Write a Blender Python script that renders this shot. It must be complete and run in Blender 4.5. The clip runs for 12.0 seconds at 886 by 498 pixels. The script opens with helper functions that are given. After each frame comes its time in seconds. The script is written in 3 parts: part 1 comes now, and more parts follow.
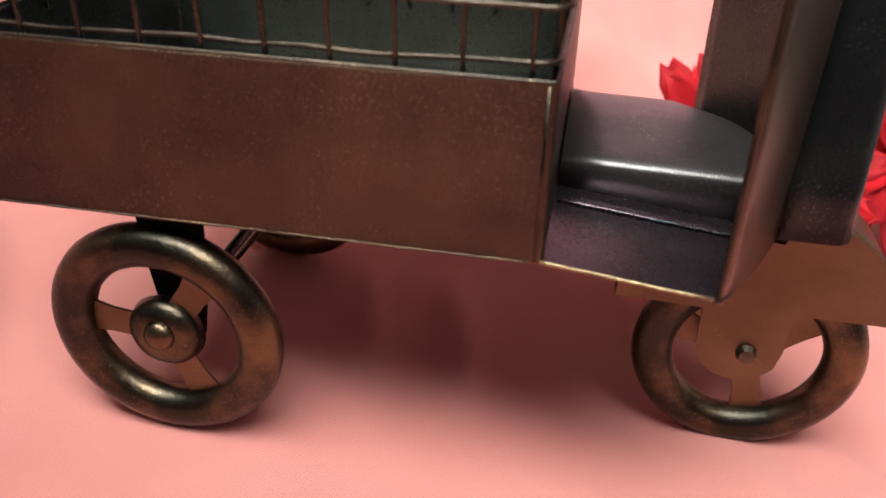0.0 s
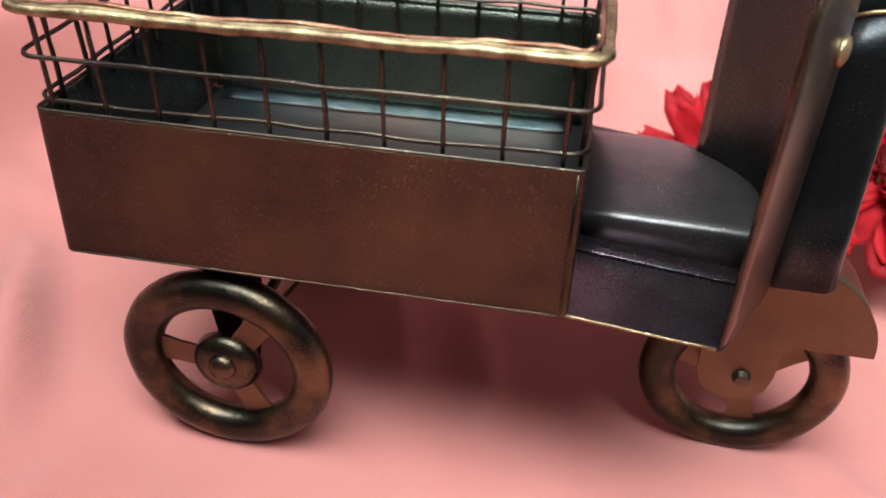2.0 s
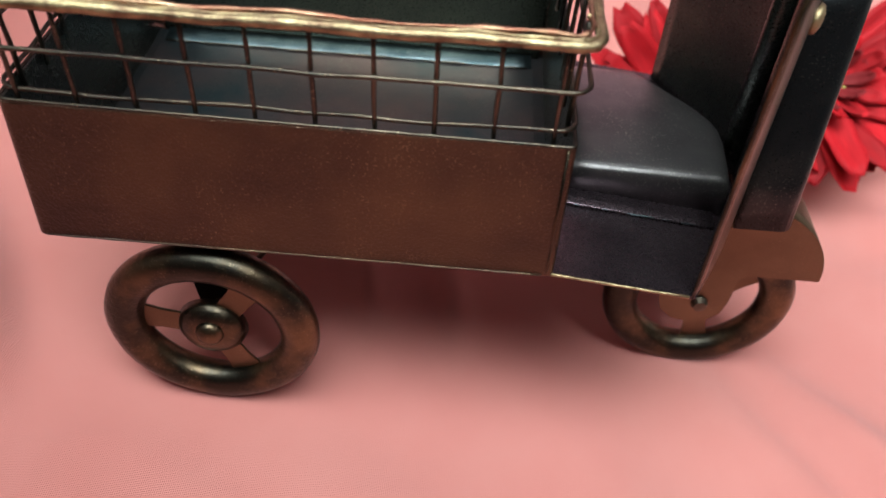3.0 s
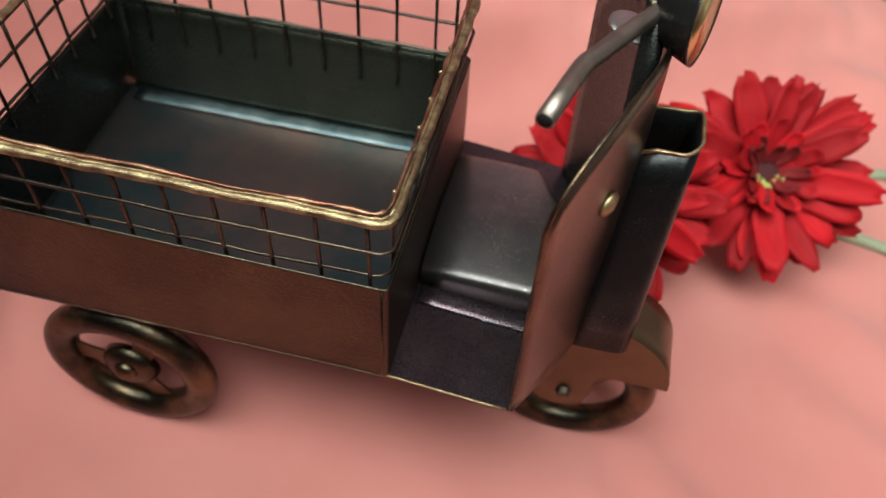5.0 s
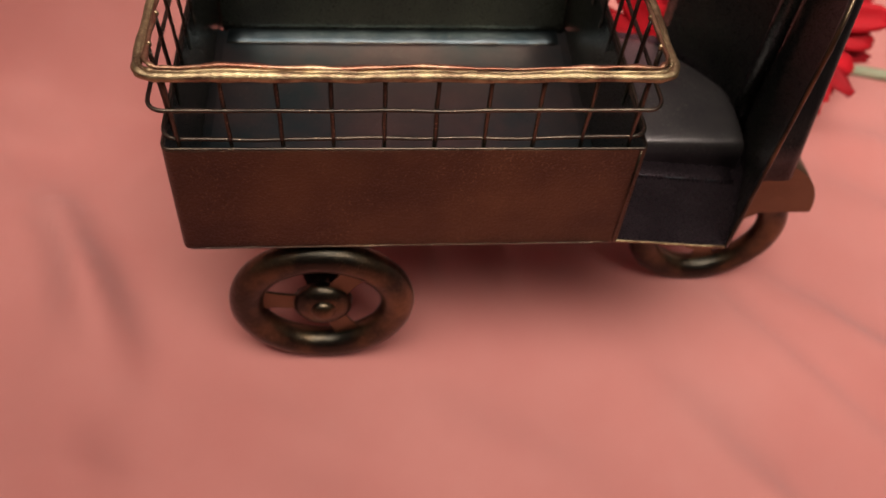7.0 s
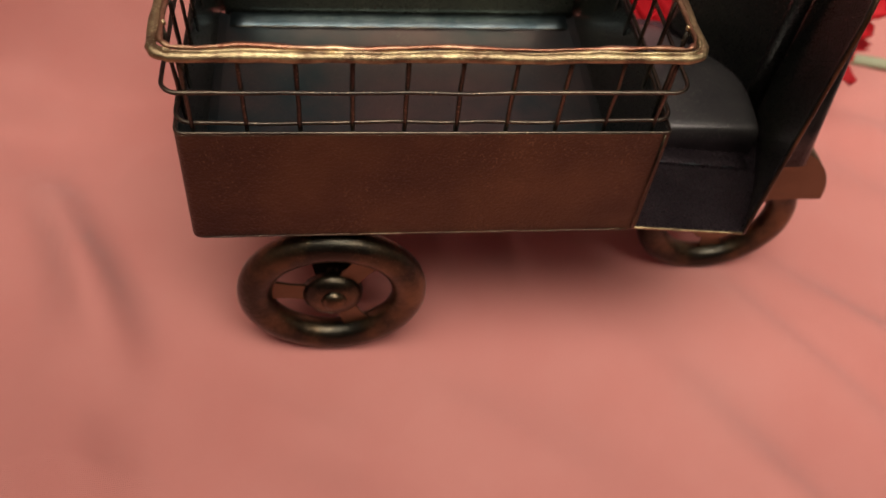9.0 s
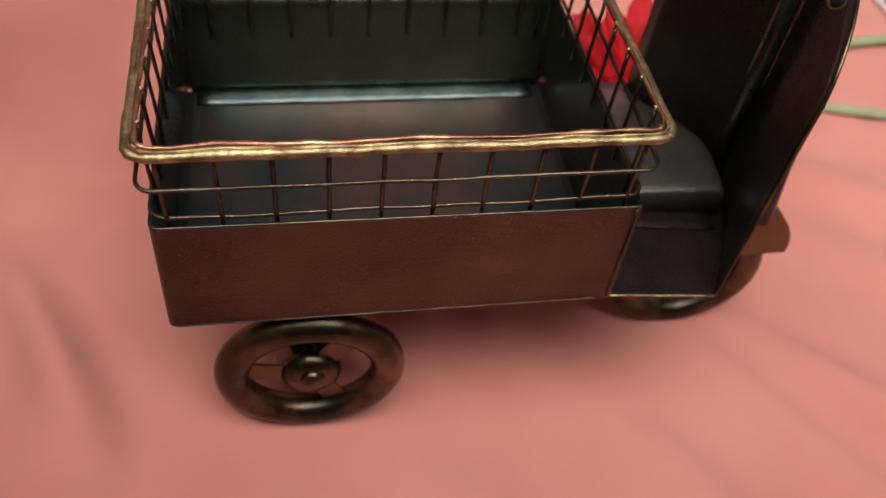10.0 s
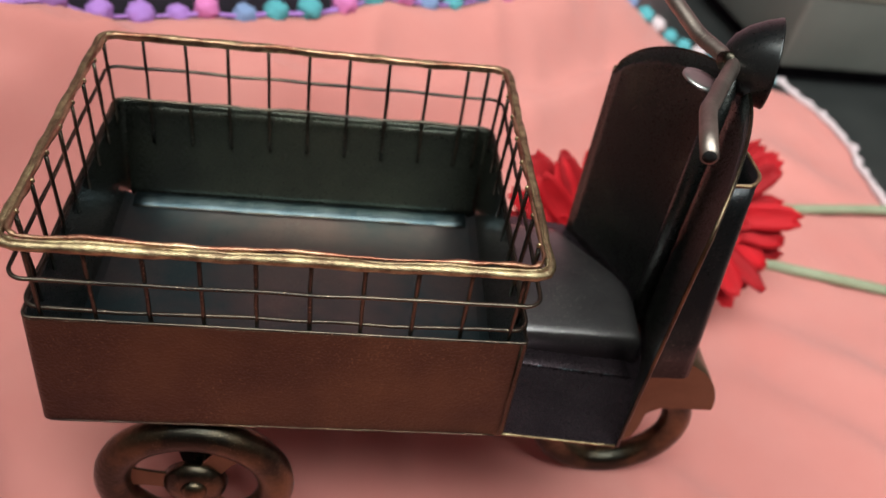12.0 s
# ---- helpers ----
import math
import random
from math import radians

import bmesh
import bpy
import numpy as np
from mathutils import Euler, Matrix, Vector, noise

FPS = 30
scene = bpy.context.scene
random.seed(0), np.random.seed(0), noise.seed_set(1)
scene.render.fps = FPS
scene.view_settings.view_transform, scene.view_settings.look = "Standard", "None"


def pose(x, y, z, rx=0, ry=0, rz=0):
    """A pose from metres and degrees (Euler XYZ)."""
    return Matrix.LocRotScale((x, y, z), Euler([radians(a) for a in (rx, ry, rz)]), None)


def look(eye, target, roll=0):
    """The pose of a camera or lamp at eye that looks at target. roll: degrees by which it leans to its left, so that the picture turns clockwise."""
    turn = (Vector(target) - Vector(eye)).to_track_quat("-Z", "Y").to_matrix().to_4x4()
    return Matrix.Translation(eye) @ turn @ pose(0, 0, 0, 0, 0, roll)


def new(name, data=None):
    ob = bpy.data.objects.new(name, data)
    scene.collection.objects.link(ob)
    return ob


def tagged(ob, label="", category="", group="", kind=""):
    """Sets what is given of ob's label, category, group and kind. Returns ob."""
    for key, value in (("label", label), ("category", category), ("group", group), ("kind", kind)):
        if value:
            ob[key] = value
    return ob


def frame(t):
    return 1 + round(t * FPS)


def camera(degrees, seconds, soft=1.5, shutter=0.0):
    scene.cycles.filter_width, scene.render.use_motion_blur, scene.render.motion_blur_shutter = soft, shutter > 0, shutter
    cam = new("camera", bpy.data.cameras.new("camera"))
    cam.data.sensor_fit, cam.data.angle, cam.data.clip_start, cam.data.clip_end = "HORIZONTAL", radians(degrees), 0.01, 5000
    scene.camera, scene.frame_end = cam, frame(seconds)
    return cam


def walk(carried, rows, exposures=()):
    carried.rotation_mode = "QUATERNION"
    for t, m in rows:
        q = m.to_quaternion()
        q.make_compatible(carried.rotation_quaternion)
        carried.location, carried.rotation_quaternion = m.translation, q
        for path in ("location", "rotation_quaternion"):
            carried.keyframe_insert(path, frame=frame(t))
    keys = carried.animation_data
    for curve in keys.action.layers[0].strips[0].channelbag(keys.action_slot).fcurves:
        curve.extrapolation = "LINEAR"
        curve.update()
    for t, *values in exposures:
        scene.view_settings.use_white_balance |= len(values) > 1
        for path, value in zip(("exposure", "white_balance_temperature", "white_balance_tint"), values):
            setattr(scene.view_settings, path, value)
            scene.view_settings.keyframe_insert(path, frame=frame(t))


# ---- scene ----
# The cart's own frame (tray level) stands tipped on the cloth; the path is given in that frame.
LEVEL = pose(0, 0, 0.0532, 0, -3.2, 0)
cam = camera(56.0, 12.0, soft=1.6)
PATH = [
    (0, (0.098, -0.209, 0.175), (-0.211, 1.471, -0.866), 1.3),
    (0.5, (0.094, -0.206, 0.157), (-0.251, 1.504, -0.821), 1.4),
    (1, (0.096, -0.21, 0.164), (-0.237, 1.513, -0.795), 1.7),
    (1.5, (0.093, -0.217, 0.189), (-0.234, 1.491, -0.8), 1.8),
    (2, (0.084, -0.222, 0.222), (-0.19, 1.396, -0.92), 1.7),
    (2.5, (0.071, -0.216, 0.238), (-0.102, 1.301, -1.054), 1.7),
    (3, (0.054, -0.208, 0.253), (0.03, 1.23, -1.137), 4.1),
    (3.2, (0.054, -0.209, 0.26), (0.038, 1.213, -1.146), 4.1),
    (4.8, (0.132, -0.171, 0.335), (-0.009, 1.038, -1.251), 3.5),
    (5, (0.141, -0.175, 0.338), (-0.098, 1.099, -1.185), 3.6),
    (5.5, (0.147, -0.182, 0.333), (-0.099, 1.105, -1.178), 5.0),
    (6, (0.087, -0.2, 0.329), (-0.063, 1.073, -1.206), 4.9),
    (6.5, (0.037, -0.213, 0.339), (0.136, 1.044, -1.214), 8.1),
    (7, (-0.017, -0.218, 0.32), (0.163, 1.003, -1.253), 5.7),
    (7.2, (-0.023, -0.217, 0.313), (0.184, 0.991, -1.267), 6.4),
    (8.8, (-0.033, -0.214, 0.311), (0.205, 0.999, -1.261), 7.6),
    (9, (-0.033, -0.214, 0.311), (0.205, 0.992, -1.267), 7.6),
    (9.5, (-0.035, -0.207, 0.316), (0.257, 1.021, -1.235), 8.4),
    (10, (-0.039, -0.199, 0.323), (0.294, 1.053, -1.201), 8.2),
    (10.5, (-0.037, -0.194, 0.326), (0.326, 1.061, -1.189), 8.1),
    (11, (-0.031, -0.195, 0.323), (0.342, 1.076, -1.175), 9.2),
    (11.5, (-0.007, -0.201, 0.326), (0.307, 1.224, -1.041), 9.3),
    (12, (0.016, -0.206, 0.326), (0.271, 1.28, -0.988), 10.1),
]
cam.data.dof.use_dof, cam.data.dof.focus_distance, cam.data.dof.aperture_fstop = True, 0.30, 9.0
EXPOSURES = [(0.0, 0.18, 6250, 6), (1.5, 0.16, 5850, 2), (2.5, -0.06, 5700, -1), (3.2, -0.24, 5800, -2), (4.8, -0.52, 6150, -3), (5.5, -0.56, 6300, -1), (6.0, -0.64, 6650, 9), (7.2, -0.78, 7350, 20),
             (8.8, -0.78, 7350, 14), (10.0, -0.66, 6950, 7), (11.0, -0.52, 6400, 3), (12.0, -0.48, 6100, 1)]
walk(cam, [(t, LEVEL @ look(eye, target, roll)) for t, eye, target, roll in PATH], EXPOSURES)

# ---- light ----
world = bpy.data.worlds.new("world")
scene.world = world
world.use_nodes = True
world.node_tree.nodes["Background"].inputs[0].default_value = (1.0, 0.92, 0.85, 1)
world.node_tree.nodes["Background"].inputs[1].default_value = 0.15


def lamp(name, eye, target, w, h, watts, colour):
    data = bpy.data.lights.new(name, "AREA")
    data.shape, data.size, data.size_y, data.energy, data.color = "RECTANGLE", w, h, watts, colour
    ob = new(name, data)
    ob.matrix_world = look(eye, target)
    return ob


lamp("ceiling_lamp", (0.20, -0.36, 1.70), (0.74, 1.10, 0.0), 1.4, 1.0, 42.0, (1.0, 0.96, 0.92)).data.spread = radians(98)
lamp("second_ceiling_lamp", (-0.85, -0.18, 1.72), (-0.20, 0.05, 0.0), 0.5, 0.3, 9.0, (1.0, 0.93, 0.86))


# ---- materials ----
def mat(name, base, rough=0.5, metal=0.0, spec=0.5):
    m = bpy.data.materials.new(name)
    m.use_nodes = True
    b = m.node_tree.nodes["Principled BSDF"]
    b.inputs["Base Color"].default_value = (*base, 1)
    b.inputs["Roughness"].default_value = rough
    b.inputs["Metallic"].default_value = metal
    b.inputs["Specular IOR Level"].default_value = spec
    return m


def node(m, kind, **values):
    n = m.node_tree.nodes.new(kind)
    for key, v in values.items():
        n.inputs[key.replace("_", " ")].default_value = v
    return n


def wire_up(m, a, out, b, inp):
    m.node_tree.links.new(a.outputs[out], b.inputs[inp])


def noise_ramp(m, scale, stops, detail=5.0, rough=0.6, stretch=None):
    tc = m.node_tree.nodes.new("ShaderNodeTexCoord")
    n = node(m, "ShaderNodeTexNoise", Scale=scale, Detail=detail, Roughness=rough)
    if stretch:
        mp = m.node_tree.nodes.new("ShaderNodeMapping")
        mp.inputs["Scale"].default_value = stretch
        wire_up(m, tc, "Object", mp, "Vector")
        wire_up(m, mp, "Vector", n, "Vector")
    else:
        wire_up(m, tc, "Object", n, "Vector")
    r = m.node_tree.nodes.new("ShaderNodeValToRGB")
    while len(r.color_ramp.elements) < len(stops):
        r.color_ramp.elements.new(0.5)
    for e, (p, c) in zip(r.color_ramp.elements, stops):
        e.position, e.color = p, (*c, 1)
    wire_up(m, n, "Fac", r, "Fac")
    return n, r


def mixed(m, fac_node, fac_out, a, b):
    x = m.node_tree.nodes.new("ShaderNodeMix")
    x.data_type = "RGBA"
    wire_up(m, fac_node, fac_out, x, 0)
    for src, slot in ((a, 6), (b, 7)):
        if isinstance(src, tuple):
            x.inputs[slot].default_value = (*src, 1)
        else:
            m.node_tree.links.new(src, x.inputs[slot])
    return x


def bump(m, height_out, strength, distance):
    b = node(m, "ShaderNodeBump", Strength=strength, Distance=distance)
    m.node_tree.links.new(height_out, b.inputs["Height"])
    wire_up(m, b, "Normal", m.node_tree.nodes["Principled BSDF"], "Normal")
    return b


def aged_or_sheen_metal(name, dark, warm, fleck, rough, amount=0.5, size=22.0, relief=0.16, metal=1.0, depth=0.0004, pit=620.0):
    """Blackened metal, clouded by rubbed-through copper or painted reflections, with fine bright flecks."""
    m = mat(name, dark, rough, metal)
    b = m.node_tree.nodes["Principled BSDF"]
    _, clouds = noise_ramp(m, size, [(0.62 - amount * 0.4, dark), (0.85 - amount * 0.3, warm)], 4.0)
    spots, speck = noise_ramp(m, 1150.0, [(0.585, (0, 0, 0)), (0.68, (1, 1, 1))], 3.0)
    _, where = noise_ramp(m, 28.0, [(0.42, (0.06, 0.06, 0.06)), (0.75, (0.8, 0.8, 0.8))], 5.0)
    both = m.node_tree.nodes.new("ShaderNodeMath")
    both.operation = "MULTIPLY"
    wire_up(m, speck, "Color", both, 0)
    wire_up(m, where, "Color", both, 1)
    col = mixed(m, both, "Value", clouds.outputs["Color"], fleck)
    m.node_tree.links.new(col.outputs[2], b.inputs["Base Color"])
    grain, ramp = noise_ramp(m, 1100.0, [(0.3, (rough - 0.05,) * 3), (0.7, (rough + 0.07,) * 3)], 4.0)
    wire_up(m, ramp, "Color", b, "Roughness")
    pits, _ = noise_ramp(m, pit, [(0.3, (0, 0, 0)), (0.7, (1, 1, 1))], 3.0)
    bump(m, pits.outputs["Fac"], relief, depth)
    return m


PANEL = aged_or_sheen_metal("rubbed_copper_panel", (0.078, 0.056, 0.047), (0.205, 0.142, 0.082), (0.42, 0.32, 0.19), 0.37, 0.56, 9.0, 0.95, 1.0, 0.0007, 900.0)
# Olive clouds paint a graded reflection onto the black steel.
BLACK_SHEEN = aged_or_sheen_metal("blackened_steel_sheen", (0.038, 0.041, 0.039), (0.100, 0.110, 0.082), (0.20, 0.19, 0.16), 0.28, 0.55, 9.0, 0.14, 0.8)
BROWN = aged_or_sheen_metal("brown_lacquered_metal", (0.13, 0.092, 0.058), (0.21, 0.15, 0.094), (0.36, 0.28, 0.18), 0.38, 0.6, 15.0, 0.2)
SEAT_BLACK = aged_or_sheen_metal("worn_black_steel", (0.120, 0.115, 0.118), (0.215, 0.205, 0.200), (0.66, 0.64, 0.54), 0.37, 0.55, 16.0, 0.4, 0.9, 0.0003, 1100.0)
DEEP = aged_or_sheen_metal("deep_black_enamel", (0.020, 0.022, 0.024), (0.040, 0.041, 0.040), (0.16, 0.15, 0.13), 0.30, 0.4, 22.0, 0.1, 0.8)
BRONZE = aged_or_sheen_metal("aged_bronze", (0.046, 0.043, 0.034), (0.175, 0.122, 0.070), (0.34, 0.27, 0.18), 0.33, 0.45, 38.0, 0.35, 1.0, 0.0007, 420.0)
WIRE = aged_or_sheen_metal("dark_wire", (0.060, 0.055, 0.048), (0.165, 0.135, 0.098), (0.7, 0.56, 0.36), 0.40, 0.5)
RIM = aged_or_sheen_metal("worn_brass", (0.22, 0.15, 0.09), (0.56, 0.46, 0.26), (0.85, 0.75, 0.48), 0.46, 0.58, 150.0, 0.8, 1.0, 0.0004, 900.0)
COPPER = aged_or_sheen_metal("soldered_copper", (0.26, 0.11, 0.07), (0.60, 0.42, 0.26), (0.8, 0.6, 0.4), 0.42, 0.5, 70.0, 0.6)
BARS = aged_or_sheen_metal("dull_bronze_tube", (0.23, 0.19, 0.17), (0.40, 0.345, 0.30), (0.5, 0.44, 0.36), 0.45, 0.5, 40.0, 0.2)
# Blue-grey and plum clouds stand in for reflections in the tray floor.
FLOOR_STEEL = aged_or_sheen_metal("reflection_tinted_sheet_steel", (0.058, 0.086, 0.096), (0.190, 0.126, 0.122), (0.30, 0.27, 0.22), 0.32, 0.48, 13.0, 0.2, 0.9)
# Plum in the base colour paints a purple reflection on black steel.
BOARD = aged_or_sheen_metal("black_steel_plum_sheen", (0.080, 0.060, 0.071), (0.138, 0.104, 0.119), (0.26, 0.23, 0.22), 0.27, 0.5, 24.0, 0.08, 0.9)
SHIELD = aged_or_sheen_metal("rubbed_copper_sheet", (0.15, 0.112, 0.090), (0.27, 0.195, 0.145), (0.46, 0.34, 0.22), 0.31, 0.58, 18.0, 0.16)
BRASS = mat("brass", (0.85, 0.70, 0.34), 0.28, 1.0)
MATT = mat("matt_black_paint", (0.010, 0.010, 0.010), 0.85, 0.0, 0.2)
# Bluish colour holds the cool reflection of the ceiling on bare steel.
BLUE_SHEEN = aged_or_sheen_metal("steel_with_blue_sheen", (0.065, 0.098, 0.110), (0.17, 0.21, 0.225), (0.40, 0.42, 0.42), 0.36, 0.55, 40.0, 0.5)
STEEL = mat("dull_steel", (0.42, 0.42, 0.41), 0.42, 1.0)


def cloth_material():
    m = mat("pink_cotton", (0.72, 0.27, 0.235), 0.9, 0.0, 0.15)
    b = m.node_tree.nodes["Principled BSDF"]
    _, r = noise_ramp(m, 9.0, [(0.3, (0.535, 0.200, 0.176)), (0.7, (0.575, 0.240, 0.213))], 6.0)
    m.node_tree.links.new(r.outputs["Color"], b.inputs["Base Color"])
    b.inputs["Sheen Weight"].default_value = 0.15
    tc = m.node_tree.nodes.new("ShaderNodeTexCoord")
    waves = []
    for axis in ("X", "Y"):
        w = node(m, "ShaderNodeTexWave", Scale=420.0, Distortion=1.2, Detail=2.0, Detail_Scale=1.5)
        w.bands_direction = axis
        wire_up(m, tc, "Object", w, "Vector")
        waves.append(w)
    s = m.node_tree.nodes.new("ShaderNodeMath")
    s.operation = "ADD"
    wire_up(m, waves[0], "Fac", s, 0)
    wire_up(m, waves[1], "Fac", s, 1)
    bump(m, s.outputs[0], 0.42, 0.0004)
    return m


CLOTH = cloth_material()


def petal_material():
    m = mat("red_silk", (0.52, 0.012, 0.018), 0.7, 0.0, 0.25)
    b = m.node_tree.nodes["Principled BSDF"]
    info = m.node_tree.nodes.new("ShaderNodeObjectInfo")
    r = m.node_tree.nodes.new("ShaderNodeValToRGB")
    r.color_ramp.elements[0].color, r.color_ramp.elements[1].color = (0.25, 0.003, 0.007, 1), (0.52, 0.006, 0.014, 1)
    wire_up(m, info, "Random", r, "Fac")
    streak, veins = noise_ramp(m, 60.0, [(0.35, (0.75,) * 3), (0.65, (1.0,) * 3)], 3.0, 0.6, (1.0, 14.0, 1.0))
    x = m.node_tree.nodes.new("ShaderNodeMix")
    x.data_type, x.blend_type = "RGBA", "MULTIPLY"
    x.inputs[0].default_value = 1.0
    wire_up(m, r, "Color", x, 6)
    wire_up(m, veins, "Color", x, 7)
    m.node_tree.links.new(x.outputs[2], b.inputs["Base Color"])
    bump(m, streak.outputs["Fac"], 0.4, 0.001)
    b.inputs["Subsurface Weight"].default_value = 0.0
    return m


PETAL = petal_material()
PETAL_DARK = mat("maroon_silk", (0.16, 0.003, 0.006), 0.8)
DISC_DARK = mat("dark_flower_disc", (0.05, 0.008, 0.01), 0.9)
DISC_LIME = mat("lime_stamens", (0.36, 0.40, 0.10), 0.8)
STEM = mat("grey_green_stem", (0.24, 0.27, 0.17), 0.6)
noise_ramp(STEM, 40.0, [(0.3, (0.2, 0.23, 0.14)), (0.7, (0.3, 0.33, 0.22))])
STEM.node_tree.links.new(STEM.node_tree.nodes["Color Ramp"].outputs["Color"], STEM.node_tree.nodes["Principled BSDF"].inputs["Base Color"])


def mottled(name, a, b, scale, rough, spec=0.5):
    m = mat(name, a, rough, 0.0, spec)
    n, r = noise_ramp(m, scale, [(0.35, a), (0.65, b)])
    m.node_tree.links.new(r.outputs["Color"], m.node_tree.nodes["Principled BSDF"].inputs["Base Color"])
    bump(m, n.outputs["Fac"], 0.2, 0.001)
    return m


TABLE = mottled("dark_tabletop", (0.020, 0.022, 0.022), (0.032, 0.034, 0.033), 12.0, 0.35)
BOLSTER = mottled("black_cushion", (0.010, 0.009, 0.012), (0.018, 0.014, 0.02), 60.0, 0.9, 0.1)
GREY = mottled("grey_laminate", (0.085, 0.088, 0.078), (0.11, 0.112, 0.10), 8.0, 0.5)
GREY_PALE = mottled("pale_strip", (0.17, 0.16, 0.125), (0.21, 0.195, 0.155), 8.0, 0.5)
PLASTER = mottled("wall_paint", (0.70, 0.66, 0.62), (0.76, 0.72, 0.68), 3.0, 0.9, 0.2)
TEAL = mottled("pale_teal_paint", (0.60, 0.69, 0.71), (0.65, 0.74, 0.76), 3.0, 0.9, 0.2)
ROSE = mottled("dusky_rose_paint", (0.50, 0.25, 0.29), (0.56, 0.30, 0.33), 2.0, 0.9, 0.2)
UMBER = mottled("umber_dimmer", (0.17, 0.12, 0.10), (0.21, 0.15, 0.12), 3.0, 0.8, 0.2)
FLOORING = mottled("floor_tiles", (0.10, 0.08, 0.07), (0.14, 0.11, 0.09), 5.0, 0.5)
YARN = {n: mottled("yarn_" + n, c, tuple(v * 0.8 for v in c), 400.0, 0.95, 0.1) for n, c in (
    ("teal", (0.12, 0.38, 0.42)), ("pink", (0.70, 0.22, 0.50)), ("lilac", (0.42, 0.22, 0.60)), ("blue", (0.22, 0.30, 0.50)), ("white", (0.62, 0.52, 0.54)))}


# ---- mesh helpers ----
def part(name, bm, material, parent, label="", smooth=True):
    me = bpy.data.meshes.new(name)
    bmesh.ops.recalc_face_normals(bm, faces=bm.faces)
    bm.to_mesh(me)
    bm.free()
    me.materials.append(material)
    for p in me.polygons:
        p.use_smooth = smooth
    ob = new(name, me)
    ob.parent = parent
    if label:
        tagged(ob, label)
    return ob


def holder(name, label, category, m=None, group="", kind=""):
    ob = tagged(new(name), label, category, group, kind)
    ob.empty_display_size = 0.01
    if m is not None:
        ob.matrix_world = m
    return ob


def tube(points, r, seg=8, closed=False, wobble=0.0, seed=0):
    """A round bar along a line of points."""
    bm = bmesh.new()
    rnd = random.Random(seed)
    pts = [Vector(p) for p in points]
    n = len(pts)
    rings, up = [], None
    for i, p in enumerate(pts):
        a = pts[i - 1] if (i > 0 or closed) else p
        b = pts[(i + 1) % n] if (i < n - 1 or closed) else p
        d = (b - a).normalized()
        if up is None:
            up = d.orthogonal().normalized()
        up = (up - d * up.dot(d)).normalized()
        side = d.cross(up)
        k = r * (1 + wobble * rnd.uniform(-1, 1))
        off = Vector([rnd.uniform(-1, 1) * wobble * r * 0.6 for _ in range(3)])
        rings.append([bm.verts.new(p + off + (up * math.cos(t) + side * math.sin(t)) * k) for t in (2 * math.pi * j / seg for j in range(seg))])
    for i in range(n if closed else n - 1):
        a, b = rings[i], rings[(i + 1) % n]
        for j in range(seg):
            bm.faces.new((a[j], a[(j + 1) % seg], b[(j + 1) % seg], b[j]))
    if not closed:
        bm.faces.new(rings[0])
        bm.faces.new(rings[-1])
    return bm


def smooth_line(points, steps=6):
    """A Catmull-Rom line through the points."""
    pts = [Vector(p) for p in points]
    pts = [pts[0] * 2 - pts[1]] + pts + [pts[-1] * 2 - pts[-2]]
    out = []
    for i in range(1, len(pts) - 2):
        p0, p1, p2, p3 = pts[i - 1:i + 3]
        for s in range(steps):
            t = s / steps
            out.append(0.5 * ((2 * p1) + (p2 - p0) * t + (2 * p0 - 5 * p1 + 4 * p2 - p3) * t * t + (3 * p1 - p0 - 3 * p2 + p3) * t ** 3))
    out.append(pts[-2])
    return out


def rounded_loop(x0, x1, y0, y1, r, seg=5):
    """Corners of a rounded rectangle; r: one radius or four, from the near left, counter-clockwise."""
    rs = [r] * 4 if not isinstance(r, tuple) else r
    out = []
    for k, (cx, cy, sx, sy) in enumerate(((x0, y0, 1, 1), (x1, y0, -1, 1), (x1, y1, -1, -1), (x0, y1, 1, -1))):
        q = rs[k]
        for j in range(seg + 1):
            a = math.pi + k * math.pi / 2 + j / seg * math.pi / 2
            out.append((cx + sx * q + q * math.cos(a), cy + sy * q + q * math.sin(a)))
    return out


def box(x0, x1, y0, y1, z0, z1, bevel=0.0, seg=2):
    bm = bmesh.new()
    bmesh.ops.create_cube(bm, size=1.0)
    for v in bm.verts:
        v.co = Vector(((x0 + x1) / 2 + v.co.x * (x1 - x0), (y0 + y1) / 2 + v.co.y * (y1 - y0), (z0 + z1) / 2 + v.co.z * (z1 - z0)))
    if bevel:
        bmesh.ops.bevel(bm, geom=bm.edges[:] + bm.verts[:], offset=bevel, segments=seg, affect="EDGES", profile=0.5)
    return bm


def sheet(grid, thick, closed_u=False):
    """A sheet of the given thickness over rows of points."""
    bm = bmesh.new()
    rows = [[bm.verts.new(p) for p in row] for row in grid]
    for a, b in zip(rows, rows[1:]):
        for i in range(len(a) - 1):
            bm.faces.new((a[i], a[i + 1], b[i + 1], b[i]))
    bmesh.ops.recalc_face_normals(bm, faces=bm.faces)
    bmesh.ops.solidify(bm, geom=bm.faces[:], thickness=thick)
    return bm


